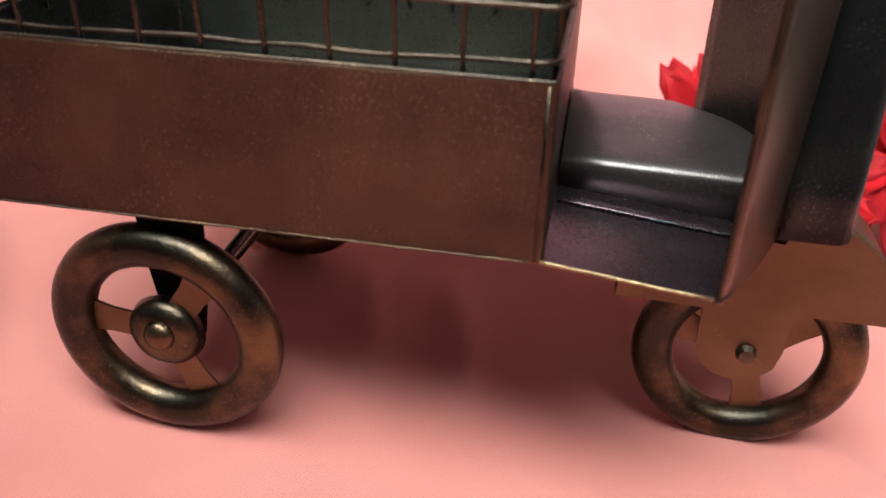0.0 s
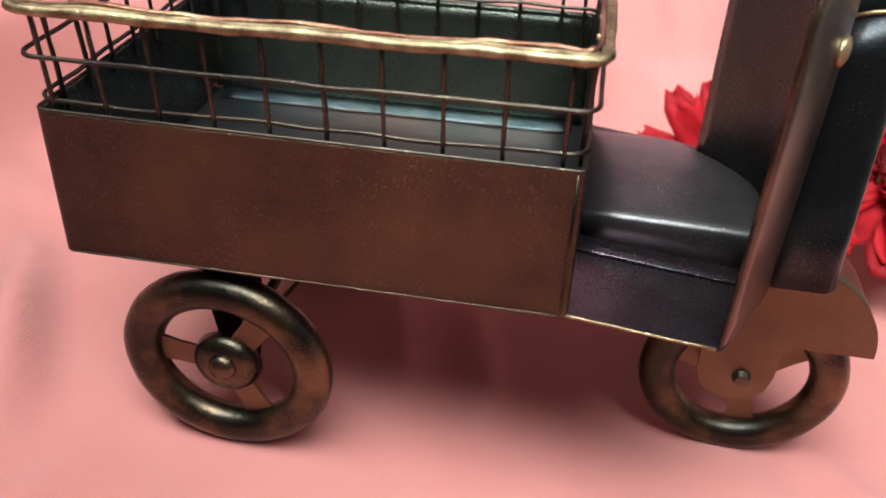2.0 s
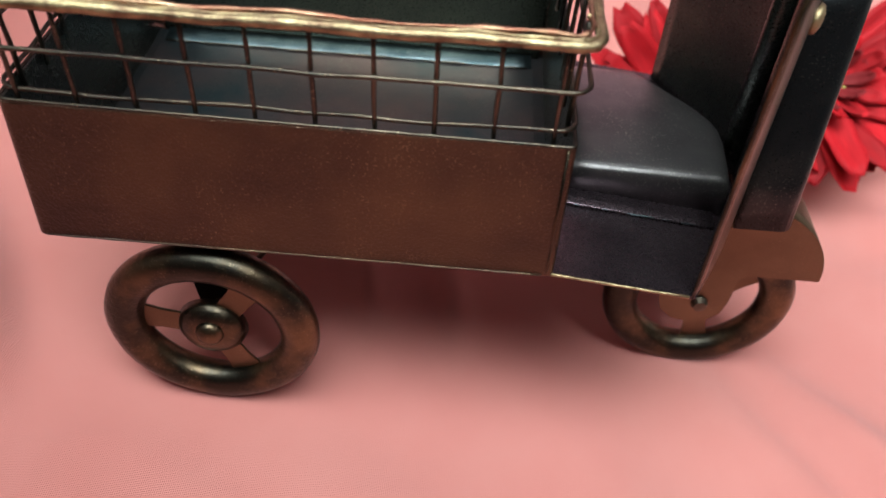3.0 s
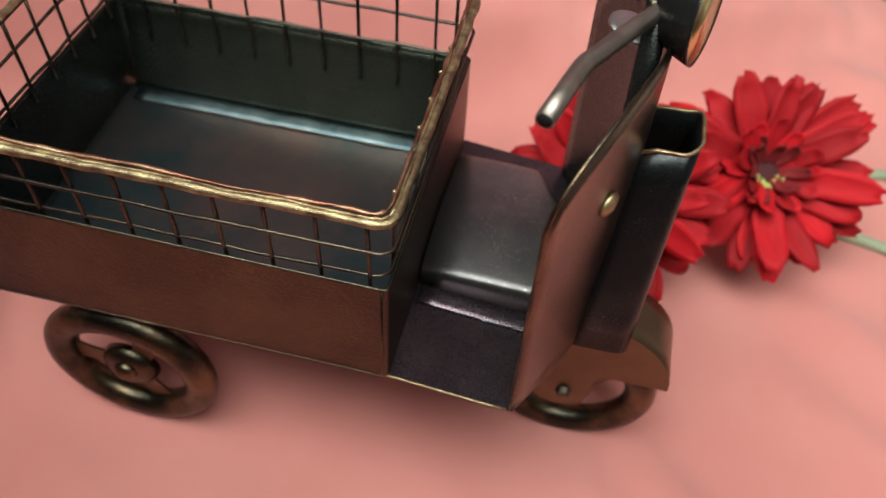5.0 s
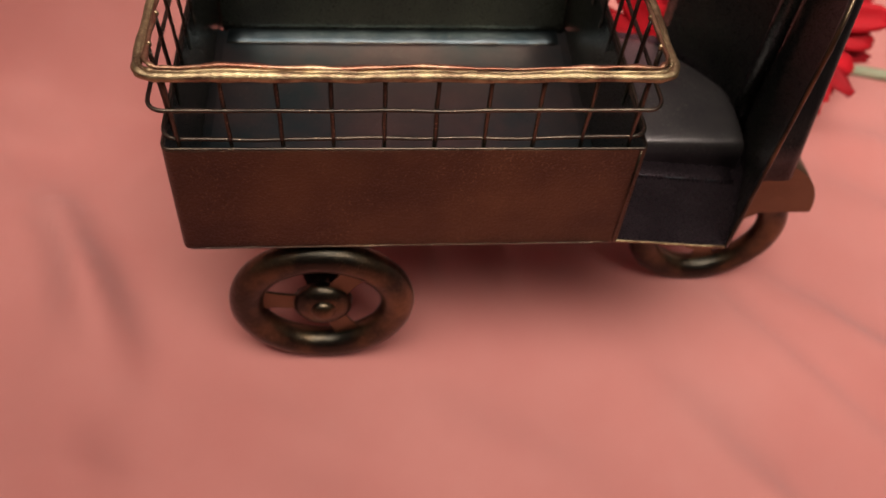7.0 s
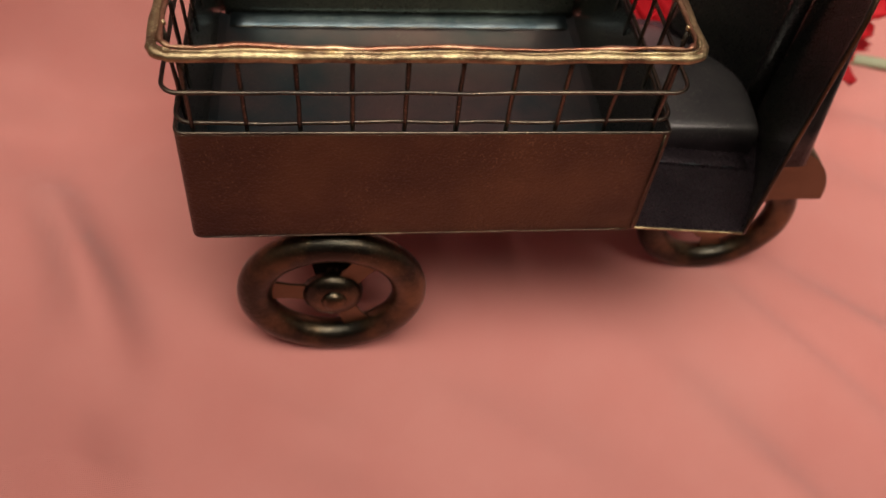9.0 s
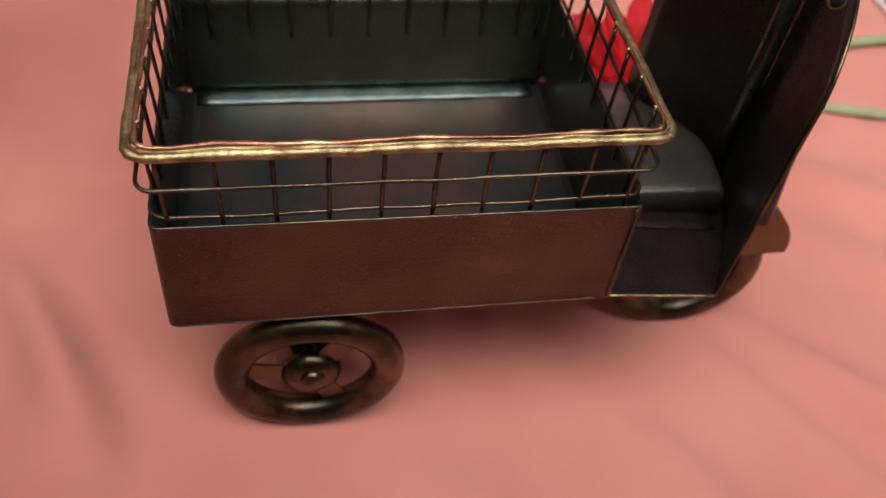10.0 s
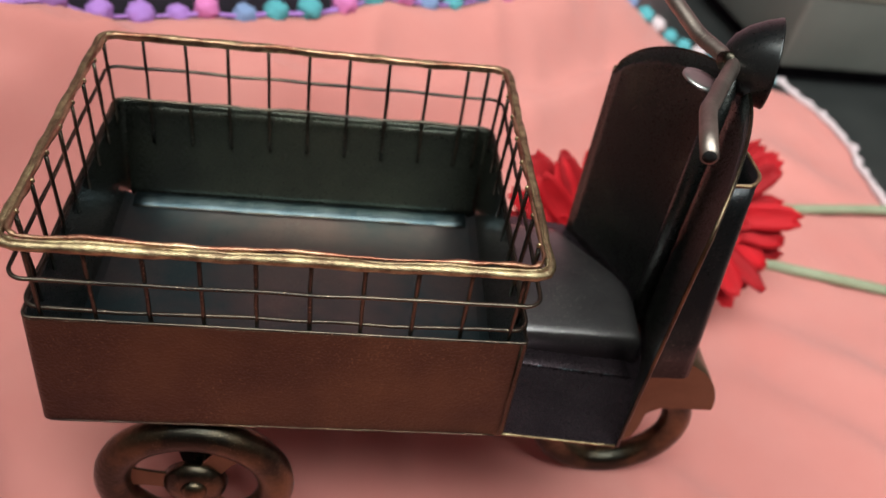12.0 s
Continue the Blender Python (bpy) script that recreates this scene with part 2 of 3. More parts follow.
def lathe(profile, seg=32, axis="X"):
    """Turns (along, radius) pairs about an axis."""
    bm = bmesh.new()
    rings = []
    for a, r in profile:
        ring = []
        for j in range(seg):
            t = 2 * math.pi * j / seg
            c, s = r * math.cos(t), r * math.sin(t)
            ring.append(bm.verts.new({"X": (a, c, s), "Y": (c, a, s), "Z": (c, s, a)}[axis]))
        rings.append(ring)
    for a, b in zip(rings, rings[1:]):
        for j in range(seg):
            bm.faces.new((a[j], a[(j + 1) % seg], b[(j + 1) % seg], b[j]))
    bm.faces.new(rings[0])
    bm.faces.new(rings[-1])
    return bm


def moved(bm, m):
    bm.transform(m)
    return bm


# ---- room, table ----
def slab(name, x0, x1, y0, y1, z0, z1, material, label, category):
    ob = part(name, box(x0, x1, y0, y1, z0, z1), material, None, "", False)
    return tagged(ob, label, category, kind="structure")


slab("floor", -1.7, 1.9, -1.7, 1.5, -0.85, -0.75, FLOORING, "dark brown tiled room floor", "floor")
slab("ceiling", -1.7, 1.9, -1.7, 1.5, 1.9, 2.0, TEAL, "plain pale teal room ceiling", "ceiling")
slab("wall_north", -1.7, 1.9, 1.4, 1.5, -0.75, 1.9, ROSE, "plain dusky rose painted room wall", "wall")
# Unseen wall, made dark to hold back light from behind the camera.
slab("wall_south", -1.7, 1.9, -1.7, -1.6, -0.75, 1.9, UMBER, "unseen room wall, made dark brown to dim the near side", "wall")
slab("wall_west", -1.7, -1.6, -1.6, 1.4, -0.75, 1.9, PLASTER, "plain painted room wall", "wall")
slab("wall_east", 1.8, 1.9, -1.6, 1.4, -0.75, 1.9, PLASTER, "plain painted room wall", "wall")

table = holder("table", "dark grey smooth table under the pink cloth", "table", pose(0, 0, -0.75))
part("tabletop", box(-0.85, 1.35, -0.55, 1.2, 0.705, 0.742, 0.004), TABLE, table)
for lx in (-0.8, 1.3):
    for ly in (-0.5, 1.15):
        part("leg", box(lx - 0.03, lx + 0.03, ly - 0.03, ly + 0.03, 0.0, 0.705, 0.004), TABLE, table)

# The long cushion under the far edge of the cloth.
bolster = holder("bolster_cushion", "black fabric bolster cushion under the cloth's edge", "cushion", pose(0, 0.350, -0.008, 0, 0, 24))
part("cover", box(-0.50, 0.20, 0.012, 0.24, 0.0, 0.098, 0.035, 5), BOLSTER, bolster)

cabinet = holder("media_box", "dull dark grey box with pale strip, above a black shadow block", "box", pose(0.47, 0.56, -0.008, 0, 0, 8))
# Black block stands in for the shadow beneath the box.
part("shadow_band", box(0.02, 0.8, 0.02, 0.28, 0.0, 0.022, 0.002), BOLSTER, cabinet)
part("body", box(0.0, 0.82, 0.0, 0.3, 0.022, 0.16, 0.006), GREY, cabinet)
part("strip", box(0.01, 0.81, -0.002, 0.05, 0.105, 0.125, 0.001), GREY_PALE, cabinet, "pale strip along the front")


# ---- cloth ----
def edge_y(x):
    """How far back the cloth reaches."""
    return float(np.interp(x, (-0.8, -0.2, -0.14, -0.07, 0.0, 0.07, 0.168, 0.25, 0.33, 0.42, 0.53), (0.005, 0.259, 0.289, 0.322, 0.352, 0.386, 0.450, 0.532, 0.572, 0.558, 0.52))) + 0.004 * math.sin(37 * x)


def ridge(x, y, x0, y0, x1, y1, w, h):
    """A soft fold along a line."""
    d = Vector((x1 - x0, y1 - y0))
    k = max(0.0, min(1.0, ((x - x0) * d.x + (y - y0) * d.y) / d.length_squared))
    q = (x - x0 - d.x * k) ** 2 + (y - y0 - d.y * k) ** 2
    return h * math.sin(math.pi * (0.12 + 0.76 * k)) * math.exp(-q / (w * w))


# Third and fourth ridges stand in for shadow streaks under the cart.
FOLDS_AND_SHADOWS = ((-0.27, 0.297, -0.11, 0.264, 0.011, 0.0060), (-0.26, 0.262, -0.10, 0.236, 0.010, 0.0050), (0.004, 0.120, 0.024, 0.045, 0.007, 0.0040), (0.045, 0.125, 0.066, 0.038, 0.008, 0.0045), (-0.178, 0.080, -0.132, 0.000, 0.010, 0.006), (-0.30, 0.13, -0.13, 0.25, 0.016, 0.013), (-0.36, 0.10, -0.2, 0.20, 0.014, 0.010), (-0.05, 0.27, 0.14, 0.35, 0.014, 0.009), (0.14, 0.33, 0.27, 0.45, 0.018, 0.012), (-0.185, 0.09, -0.13, -0.02, 0.0130, 0.0095), (-0.16, 0.03, -0.14, -0.10, 0.0208, 0.0057), (0.165, 0.05, 0.265, -0.075, 0.0143, 0.0057), (0.20, 0.06, 0.30, -0.04, 0.0156, 0.0057),
         (0.12, 0.0, 0.20, -0.12, 0.0182, 0.0047), (0.0, -0.03, 0.10, -0.09, 0.0208, 0.0038), (-0.10, -0.05, 0.02, -0.12, 0.02, 0.005), (-0.30, 0.20, -0.14, 0.18, 0.0130, 0.0066), (-0.32, 0.17, -0.16, 0.14, 0.0104, 0.0047),
         (-0.42, 0.20, -0.10, 0.27, 0.0208, 0.0095), (-0.2, 0.24, 0.05, 0.30, 0.0156, 0.0057), (0.30, 0.18, 0.45, 0.08, 0.0182, 0.0057), (0.29, 0.12, 0.44, 0.0, 0.0182, 0.0057), (0.24, 0.02, 0.40, -0.12, 0.0182, 0.0047),
         (0.10, 0.30, 0.30, 0.42, 0.0208, 0.0076), (0.33, 0.44, 0.47, 0.36, 0.0208, 0.0057), (0.18, 0.36, 0.34, 0.50, 0.02, 0.010), (0.05, 0.17, 0.13, 0.22, 0.0156, 0.0038))


def cloth_z(x, y):
    t = max(0.0, min(1.0, 1 - (edge_y(x) - y) / 0.13))
    rise = 0.1 * t * t * (3 - 2 * t)
    s = max(0.0, min(1.0, (x - 0.19) / 0.22))
    rise *= 1 - s * s * (3 - 2 * s)
    flat = min(1.0, max(0.15, math.hypot((x - 0.06) / 0.17, (y - 0.07) / 0.11) - 0.75))
    z = rise + 1.75 * sum(ridge(x, y, *f) for f in FOLDS_AND_SHADOWS)
    z += flat * (0.007 * (noise.noise((x * 5, y * 5, 0.3)) + 0.15) + 0.0046 * noise.noise((x * 16, y * 12, 4.0)) + 0.0022 * noise.noise((x * 40, y * 30, 9.0)))
    crease = max(0.0, 0.30 - abs(noise.noise((x * 8 + y * 5, y * 6 - x * 3, 7.0)))) * max(0.0, min(1.0, (0.24 - x) / 0.06))
    z += flat * 0.022 * crease * crease / 0.30
    # a raised stretch under the rear wheels
    u = max(0.0, min(1.0, (0.13 - x) / 0.12)) * max(0.0, min(1.0, (0.30 - y) / 0.12))
    return max(z, -0.0035) + 0.0066 * u * u * (3 - 2 * u)


def right_x(y):
    """How far the cloth reaches to the side."""
    return float(np.interp(y, (-0.5, 0.25, 0.35, 0.44, 0.503, 0.56), (0.42, 0.49, 0.503, 0.505, 0.49, 0.465))) + 0.003 * math.sin(30 * y)


def cloth_sheet():
    nx, ny = 230, 190
    grid = []
    for j in range(ny + 1):
        row = []
        for i in range(nx + 1):
            u, v = i / nx, j / ny
            x = -0.8 + u * 1.325
            y = -0.52 + v * (edge_y(x) + 0.52)
            if x > 0.3:
                x = 0.3 + (x - 0.3) / 0.225 * (right_x(y) - 0.3)
            row.append((x, y, cloth_z(x, y)))
        grid.append(row)
    return sheet(grid, 0.0012)


cloth = holder("tablecloth", "salmon pink cotton cloth, wrinkled, with pompom trim", "cloth")
part("sheet", cloth_sheet(), CLOTH, cloth)


def pompom_mesh():
    bm = bmesh.new()
    bmesh.ops.create_icosphere(bm, subdivisions=3, radius=1.0)
    rnd = random.Random(5)
    for v in bm.verts:
        v.co *= 1 + rnd.uniform(-0.16, 0.14)
    return bm


pom_base = {}
for key, material in YARN.items():
    ob = part("pompom", pompom_mesh(), material, cloth)
    pom_base[key] = ob.data
    bpy.data.objects.remove(ob)


def pompom(x, y, z, r, key):
    ob = new("pompom", pom_base[key])
    ob.parent = cloth
    ob.matrix_basis = pose(x, y, z, x * 900, y * 700, x * 500) @ Matrix.Scale(r, 4)


rnd = random.Random(3)
keys = ["teal", "pink", "teal", "pink", "blue", "teal", "blue", "pink", "lilac", "lilac", "lilac", "lilac", "lilac", "pink", "blue", "teal"]
for i in range(32):
    x = -0.36 + i * 0.0215 + rnd.uniform(-0.003, 0.003)
    if x < 0.32:
        y = edge_y(x) + 0.004
        pompom(x, y, cloth_z(x, y - 0.004) + 0.002 + rnd.uniform(-0.002, 0.003), rnd.uniform(0.0070, 0.0092), keys[i % len(keys)])
for i in range(8):
    x = 0.33 + i * 0.018
    y = edge_y(x) + 0.003
    pompom(x, y, cloth_z(x, y) + 0.004, rnd.uniform(0.007, 0.009), "teal" if i % 3 else "white")
for i in range(16):
    y = 0.545 - i * 0.018
    pompom(right_x(y) + 0.003, y, cloth_z(right_x(y), y) + 0.002, rnd.uniform(0.0028, 0.0050), "white")
part("hem_trim", tube([(x, edge_y(x) + 0.001, cloth_z(x, edge_y(x)) + 0.002) for x in (-0.5 + k * 0.012 for k in range(58))], 0.0015, 6, False, 0.3, 4), YARN["lilac"], cloth, "lilac and pink crochet hem")
part("hem_trim", tube([(right_x(y) + 0.001, y, cloth_z(right_x(y), y) + 0.002) for y in (0.56 - k * 0.01 for k in range(60))], 0.0035, 6, False, 0.3, 6), YARN["white"], cloth, "white crochet hem")


# ---- cart ----
cart = holder("cargo_scooter", "three-wheeled metal toy cargo scooter planter, aged copper and black", "toy scooter", LEVEL)
X0, X1, Y0, Y1, ZB, ZT = -0.0908, 0.0895, -0.001, 0.142, 0.0462, 0.100


def wall_ring(bm, inset, z):
    """One ring of the tray's wall; the near side swells a little towards the bottom."""
    k = (ZT - z) / (ZT - ZB)
    loop = rounded_loop(X0 + inset - 0.0012 * k, X1 - inset, Y0 + inset - 0.0022 * k, Y1 - inset, tuple(max(0.0008, q - inset) for q in (0.0035, 0.0018, 0.003, 0.005)))
    return [bm.verts.new((x, y, z + (0.0005 * math.sin(60 * x + 40 * y) if z == ZT else 0))) for x, y in loop]


def ring_wall(rings):
    bm = bmesh.new()
    rows = [wall_ring(bm, inset, z) for inset, z in rings]
    n = len(rows[0])
    for a, b in zip(rows, rows[1:]):
        for j in range(n):
            bm.faces.new((a[j], a[(j + 1) % n], b[(j + 1) % n], b[j]))
    return bm


tray = part("tray", ring_wall([(0.0007, ZB), (0.0, ZB), (0.0, ZB + 0.0006), (0.0, ZB + 0.002), (0.0, ZB + 0.018), (0.0, ZB + 0.036), (0.0, ZT - 0.002), (0.0, ZT - 0.0006), (0.0, ZT), (0.0006, ZT)]), PANEL, cart, "rubbed copper tray with dark inside")
part("tray_lining", ring_wall([(0.0006, ZT), (0.0013, ZT), (0.0013, ZT - 0.0006), (0.0013, ZT - 0.002), (0.0013, ZB + 0.03), (0.0013, ZB + 0.002), (0.0007, ZB)]), BLACK_SHEEN, tray, "blackened inner walls")
part("tray_lip", tube([(x, y, ZT + 0.0004 + 0.0005 * math.sin(60 * x + 40 * y)) for x, y in rounded_loop(X0 + 0.0004, X1 - 0.0004, Y0 + 0.0004, Y1 - 0.0004, (0.0035, 0.0018, 0.003, 0.005))], 0.0006, 8, True), WIRE, tray, "worn bright tray edge")
part("tray_edge", tube([(X0 + 0.002 + 0.006 * k, Y0 - 0.0022, ZB + 0.0002) for k in range(30)], 0.0004, 6, False, 0.25, 11), PANEL, tray, "rubbed lower tray edge")
part("corner_seam", tube([(X1 - 0.0026, Y0 - 0.0022, ZB + 0.001), (X1 - 0.0026, Y0, ZT - 0.001)], 0.00045, 6, False, 0.3, 5), BRONZE, tray)


def pan():
    """The tray's floor: a sheet with edges turned down, short of the far corners."""
    x0, x1, y0, y1 = X0 - 0.0008, X1 - 0.0011, Y0 - 0.0012, Y1 - 0.0011
    f, ff, drop, zf, c = 0.005, 0.0085, 0.0012, ZB + 0.0030, 0.0045
    bm = bmesh.new()

    def floor_z(x, y):
        """The sheet rises gently to the back and is slightly dented."""
        k = (y - y0 - f) / (y1 - ff - y0 - f)
        edge = math.sin(math.pi * min(1.0, max(0.0, k))) * math.sin(math.pi * min(1.0, max(0.0, (x - x0 - f) / (x1 - x0 - 2 * f))))
        return zf + 0.0026 * k * k - 0.0012 + 0.0008 * edge * noise.noise((x * 25, y * 25, 1.0))

    nx, ny = 24, 18
    rows = [[bm.verts.new((x, y, floor_z(x, y))) for x in (x0 + f + (x1 - x0 - 2 * f) * i / nx for i in range(nx + 1))] for y in (y0 + f + (y1 - ff - y0 - f) * j / ny for j in range(ny + 1))]
    for a, b in zip(rows, rows[1:]):
        for i in range(nx):
            bm.faces.new((a[i], a[i + 1], b[i + 1], b[i]))
    rims = (rows[0], [r[-1] for r in rows], rows[-1][::-1], [r[0] for r in rows][::-1])
    edges = (((x0 + c, y0), (x1 - c, y0)), ((x1, y0 + c), (x1, y1 - c)), ((x1 - c, y1), (x0 + c, y1)), ((x0, y1 - c), (x0, y0 + c)))
    for k, (a, b) in enumerate(edges):
        if k == 2:
            continue
        rim = rims[k]
        out = []
        for i, v in enumerate(rim):
            u = i / (len(rim) - 1)
            lift = -drop
            out.append(bm.verts.new((a[0] + (b[0] - a[0]) * u, a[1] + (b[1] - a[1]) * u, v.co.z + lift)))
        for i in range(len(rim) - 1):
            bm.faces.new((rim[i], rim[i + 1], out[i + 1], out[i]))
    bmesh.ops.recalc_face_normals(bm, faces=bm.faces)
    bmesh.ops.solidify(bm, geom=bm.faces[:], thickness=0.0008)
    return bm


part("tray_floor", pan(), FLOOR_STEEL, tray, "dark steel tray floor with painted blue and plum reflections", False)
part("weld_line", tube([(-0.0845 + k * 0.0066, Y1 - 0.0189, ZB + 0.0047) for k in range(26)], 0.0004, 6, False, 0.7, 3), WIRE, tray, "rough dull weld line")
part("far_lining", sheet([[(x, Y1 - 0.0094 + 0.0079 * (1 - (1 - w) ** 2), ZB + 0.0043 + 0.0470 * w) for w in (k / 10 for k in range(11))] for x in (X0 + 0.0030 + k * 0.01738 for k in range(11))], -0.0004), BLACK_SHEEN, tray, "blackened far wall, curved in at its foot")
part("floor_seam", sheet([[(-0.0850 + k * 0.0067, y, ZB + z + 0.0003 * noise.noise((k * 0.5, 3.0, 0.0))) for y, z in ((Y1 - 0.0186, 0.0042), (Y1 - 0.0180, 0.0049), (Y1 - 0.0140, 0.0055), (Y1 - 0.0098, 0.0060), (Y1 - 0.0090, 0.0054))] for k in range(26)], 0.0004), BLUE_SHEEN, tray, "raised steel seam along the tray floor, blue reflection painted in")

# Basket of wire on the tray.
ZR, ZM, ZL = 0.1345, 0.119, 0.1035


def hoop(z, grow, r, wob, seed, lift=0.0):
    loop = rounded_loop(X0 - grow, X1 + grow, Y0 - grow + 0.002, Y1 + grow - 0.004, 0.006, 6)
    pts, dense = [Vector((x, y, z)) for x, y in loop], []
    for a, b in zip(pts, pts[1:] + pts[:1]):
        k = max(1, int((b - a).length / 0.006))
        for i in range(k):
            p = a.lerp(b, i / k)
            p.z += lift * noise.noise((p.x * 45, p.y * 45, z * 100))
            dense.append(p)
    return tube(dense, r, 8, True, wob, seed)


part("rim_bar", hoop(ZR, 0.0015, 0.0019, 0.14, 1, 0.0006), RIM, cart, "thick worn brass rim bar")
part("rim_wire", hoop(ZR + 0.0018, -0.0010, 0.0009, 0.45, 2, 0.0012), COPPER, cart, "coppery wire soldered along the rim")
part("rim_wire", hoop(ZR + 0.0013, 0.0004, 0.0007, 0.5, 7, 0.0010), RIM, cart, "thin brass strand along the rim")
part("hoop_wire", hoop(ZM, 0.0012, 0.0008, 0.06, 3, 0.0009), WIRE, cart)
part("hoop_wire", hoop(ZL, -0.0008, 0.0008, 0.06, 4, 0.0013), WIRE, cart)


def upright(x, y, z0, z1, lean, seed):
    rnd = random.Random(seed)
    pts = [(x + lean[0] * k + rnd.uniform(-1, 1) * 0.00014, y + lean[1] * k + rnd.uniform(-1, 1) * 0.00014, z0 + (z1 - z0) * k) for k in (0, 0.2, 0.4, 0.6, 0.8, 1.0)]
    return tube(pts, 0.00085, 6, False, 0.12, seed)


for k in range(10):
    x = -0.084 + 0.01845 * k
    part("upright_wire", upright(x, Y0 + 0.0026, ZT - 0.003, ZR, (0, -0.0012), k), WIRE, cart)
    part("upright_wire", upright(x + 0.009 if k < 9 else x, Y1 - 0.0034, 0.079, ZR, (0, 0.0003), 20 + k), WIRE, cart)
for k in range(8):
    y = 0.014 + 0.0167 * k
    for x, s in ((X0 + 0.0024, -1), (X1 - 0.0024, 1)):
        part("upright_wire", upright(x, y, ZT - 0.006, ZR, (s * 0.0012, 0), 40 + k), WIRE, cart)
        part("solder_bead", moved(lathe([(-0.0011, 0.0002), (-0.0006, 0.0008), (0.0006, 0.0008), (0.0011, 0.0002)], 8, "Z"), pose(x + s * 0.0006, y, ZR + 0.0016)), RIM, cart)

# Footboard, seat.
SLOPE = -0.115


def plat_z(x):
    return 0.0465 + SLOPE * (x - 0.089)


def footboard():
    top = []
    for j in range(9):
        y = -0.002 + 0.146 * j / 8
        top.append([(x, y, plat_z(x)) for x in (0.086, 0.10, 0.12, 0.1412 + 0.028 * (1 - min(1.0, abs(y - 0.071) / 0.0715) ** 1.5))])
    return sheet(top, 0.0012)


part("footboard", footboard(), BOARD, cart, "blackened footboard with a bright worn edge", False)
part("footboard_edge", tube([(0.0885 + 0.005 * k, -0.0026, plat_z(0.0885 + 0.005 * k)) for k in range(11)], 0.0006, 6, False, 0.15, 2), RIM, cart, "worn bright edge")


def shield_x(y, z=0.0):
    """The leg shield's bowed plan: its middle stands forward."""
    return 0.1407 + 0.028 * (1 - (abs(y - 0.071) / 0.0715) ** 1.5)


def seat_shape():
    """A long hump: upright front with a rounded shoulder, its top falling away to the far side."""
    top = [(0.0462, 0.0545), (0.0463, 0.0560), (0.0468, 0.0570), (0.0478, 0.0577), (0.0503, 0.0583), (0.0550, 0.0590), (0.0610, 0.0596), (0.0680, 0.0602), (0.0760, 0.0606), (0.0820, 0.0606), (0.0880, 0.0601), (0.0950, 0.0591), (0.1030, 0.0577), (0.1130, 0.0556), (0.1220, 0.0533), (0.1275, 0.0512), (0.1300, 0.0490), (0.1308, 0.0460)]
    grid = []
    for u, drop in ((0.0, 0), (0.25, 0), (0.5, 0), (0.75, 0), (0.93, 0), (0.975, 0.0004), (0.993, 0.0012), (1.0, 0.0030), (1.0, 0.0110)):
        row = []
        x = 0.0905 + u * (0.1575 - 0.0905)
        row.append((x, 0.0461, plat_z(x) + 0.0008))
        for y, z in top:
            end = float(np.interp(y, (0.046, 0.070, 0.078, 0.084, 0.106, 0.131), (0.1575, 0.1580, 0.1570, 0.1540, 0.1400, 0.1290)))
            x = 0.0905 + u * (end - 0.0905)
            dent = 0.0005 * noise.noise((x * 60, y * 50, 2.0)) if y > 0.048 else 0.0
            row.append((x, y, z - 0.03 * (x - 0.0905) - drop + dent))
        x = 0.0905 + u * 0.0385
        row.append((x, 0.1310, plat_z(x) + 0.0005))
        grid.append(row)
    return sheet(grid, -0.0006)


seat = part("seat", seat_shape(), SEAT_BLACK, cart, "black metal seat hump with rubbed edge")
part("seat_flange", sheet([[(x, y, plat_z(x) + h) for y, h in ((0.0365, 0.0003), (0.0369, 0.0008), (0.0410, 0.0009), (0.0450, 0.0010), (0.0466, 0.0011))] for x in (0.0905 + 0.008 * k for k in range(9))], -0.0005), BOARD, seat, "dark flange under the seat")
part("seat_weld", tube([(0.091 + 0.004 * k, 0.0366, plat_z(0.091 + 0.004 * k) + 0.0008) for k in range(15)], 0.0003, 6, False, 0.6, 8), BLUE_SHEEN, cart)


# Leg shield: arched sheet, its middle standing forward.
def shield_top(s):
    """Height of the arch; s runs from the near to the far edge, -1 to 1."""
    return 0.143 - 0.005 * s + 0.034 * max(0.0, 1 - abs(s) ** 2.4) ** 0.6


def shield(ahead=0.0):
    grid = []
    n = 28
    for j in range(n + 1):
        s = -1 + 2 * j / n
        y = 0.071 + (0.0725 if s < 0 else 0.0695) * s
        top = shield_top(s)
        bottom = 0.0385
        grid.append([(shield_x(y, z) + ahead, y, z) for z in (bottom + (top - bottom) * i / 14 for i in range(15))])
    return sheet(grid, 0.0008)


leg_shield = part("leg_shield", shield(), BLACK_SHEEN, cart, "arched leg shield, copper front, dark back")
part("shield_front", shield(0.0009), SHIELD, leg_shield, "rubbed copper front face")
rim_pts = []
for j in range(57):
    s = -1 + 2 * j / 56
    y = 0.071 + (0.0728 if s < 0 else 0.0698) * s
    rim_pts.append((shield_x(y, 0), y, shield_top(s)))
low = [(shield_x(-0.0017, 0), -0.0017, 0.04 + 0.006 * k) for k in range(18)]
high = [(shield_x(0.1407, 0), 0.1407, 0.142 - 0.006 * k) for k in range(18)]
part("shield_edge", tube(low + rim_pts + high, 0.0008, 6), BRONZE, leg_shield, "worn bright shield edge")
part("rivet", moved(lathe([(-0.0005, 0.0052), (0.0010, 0.0045), (0.0018, 0.0024), (0.0020, 0.0003)], 16, "X"), pose(0.1592, 0.032, 0.132, 0, 0, -28)), RIM, leg_shield, "golden worn rivet head")


def cover():
    """The open-topped channel in front of the steering stem."""
    return sheet([cover_ring(z) for z in (0.042, 0.06, 0.08, 0.10, 0.12, 0.134)], 0.0009)


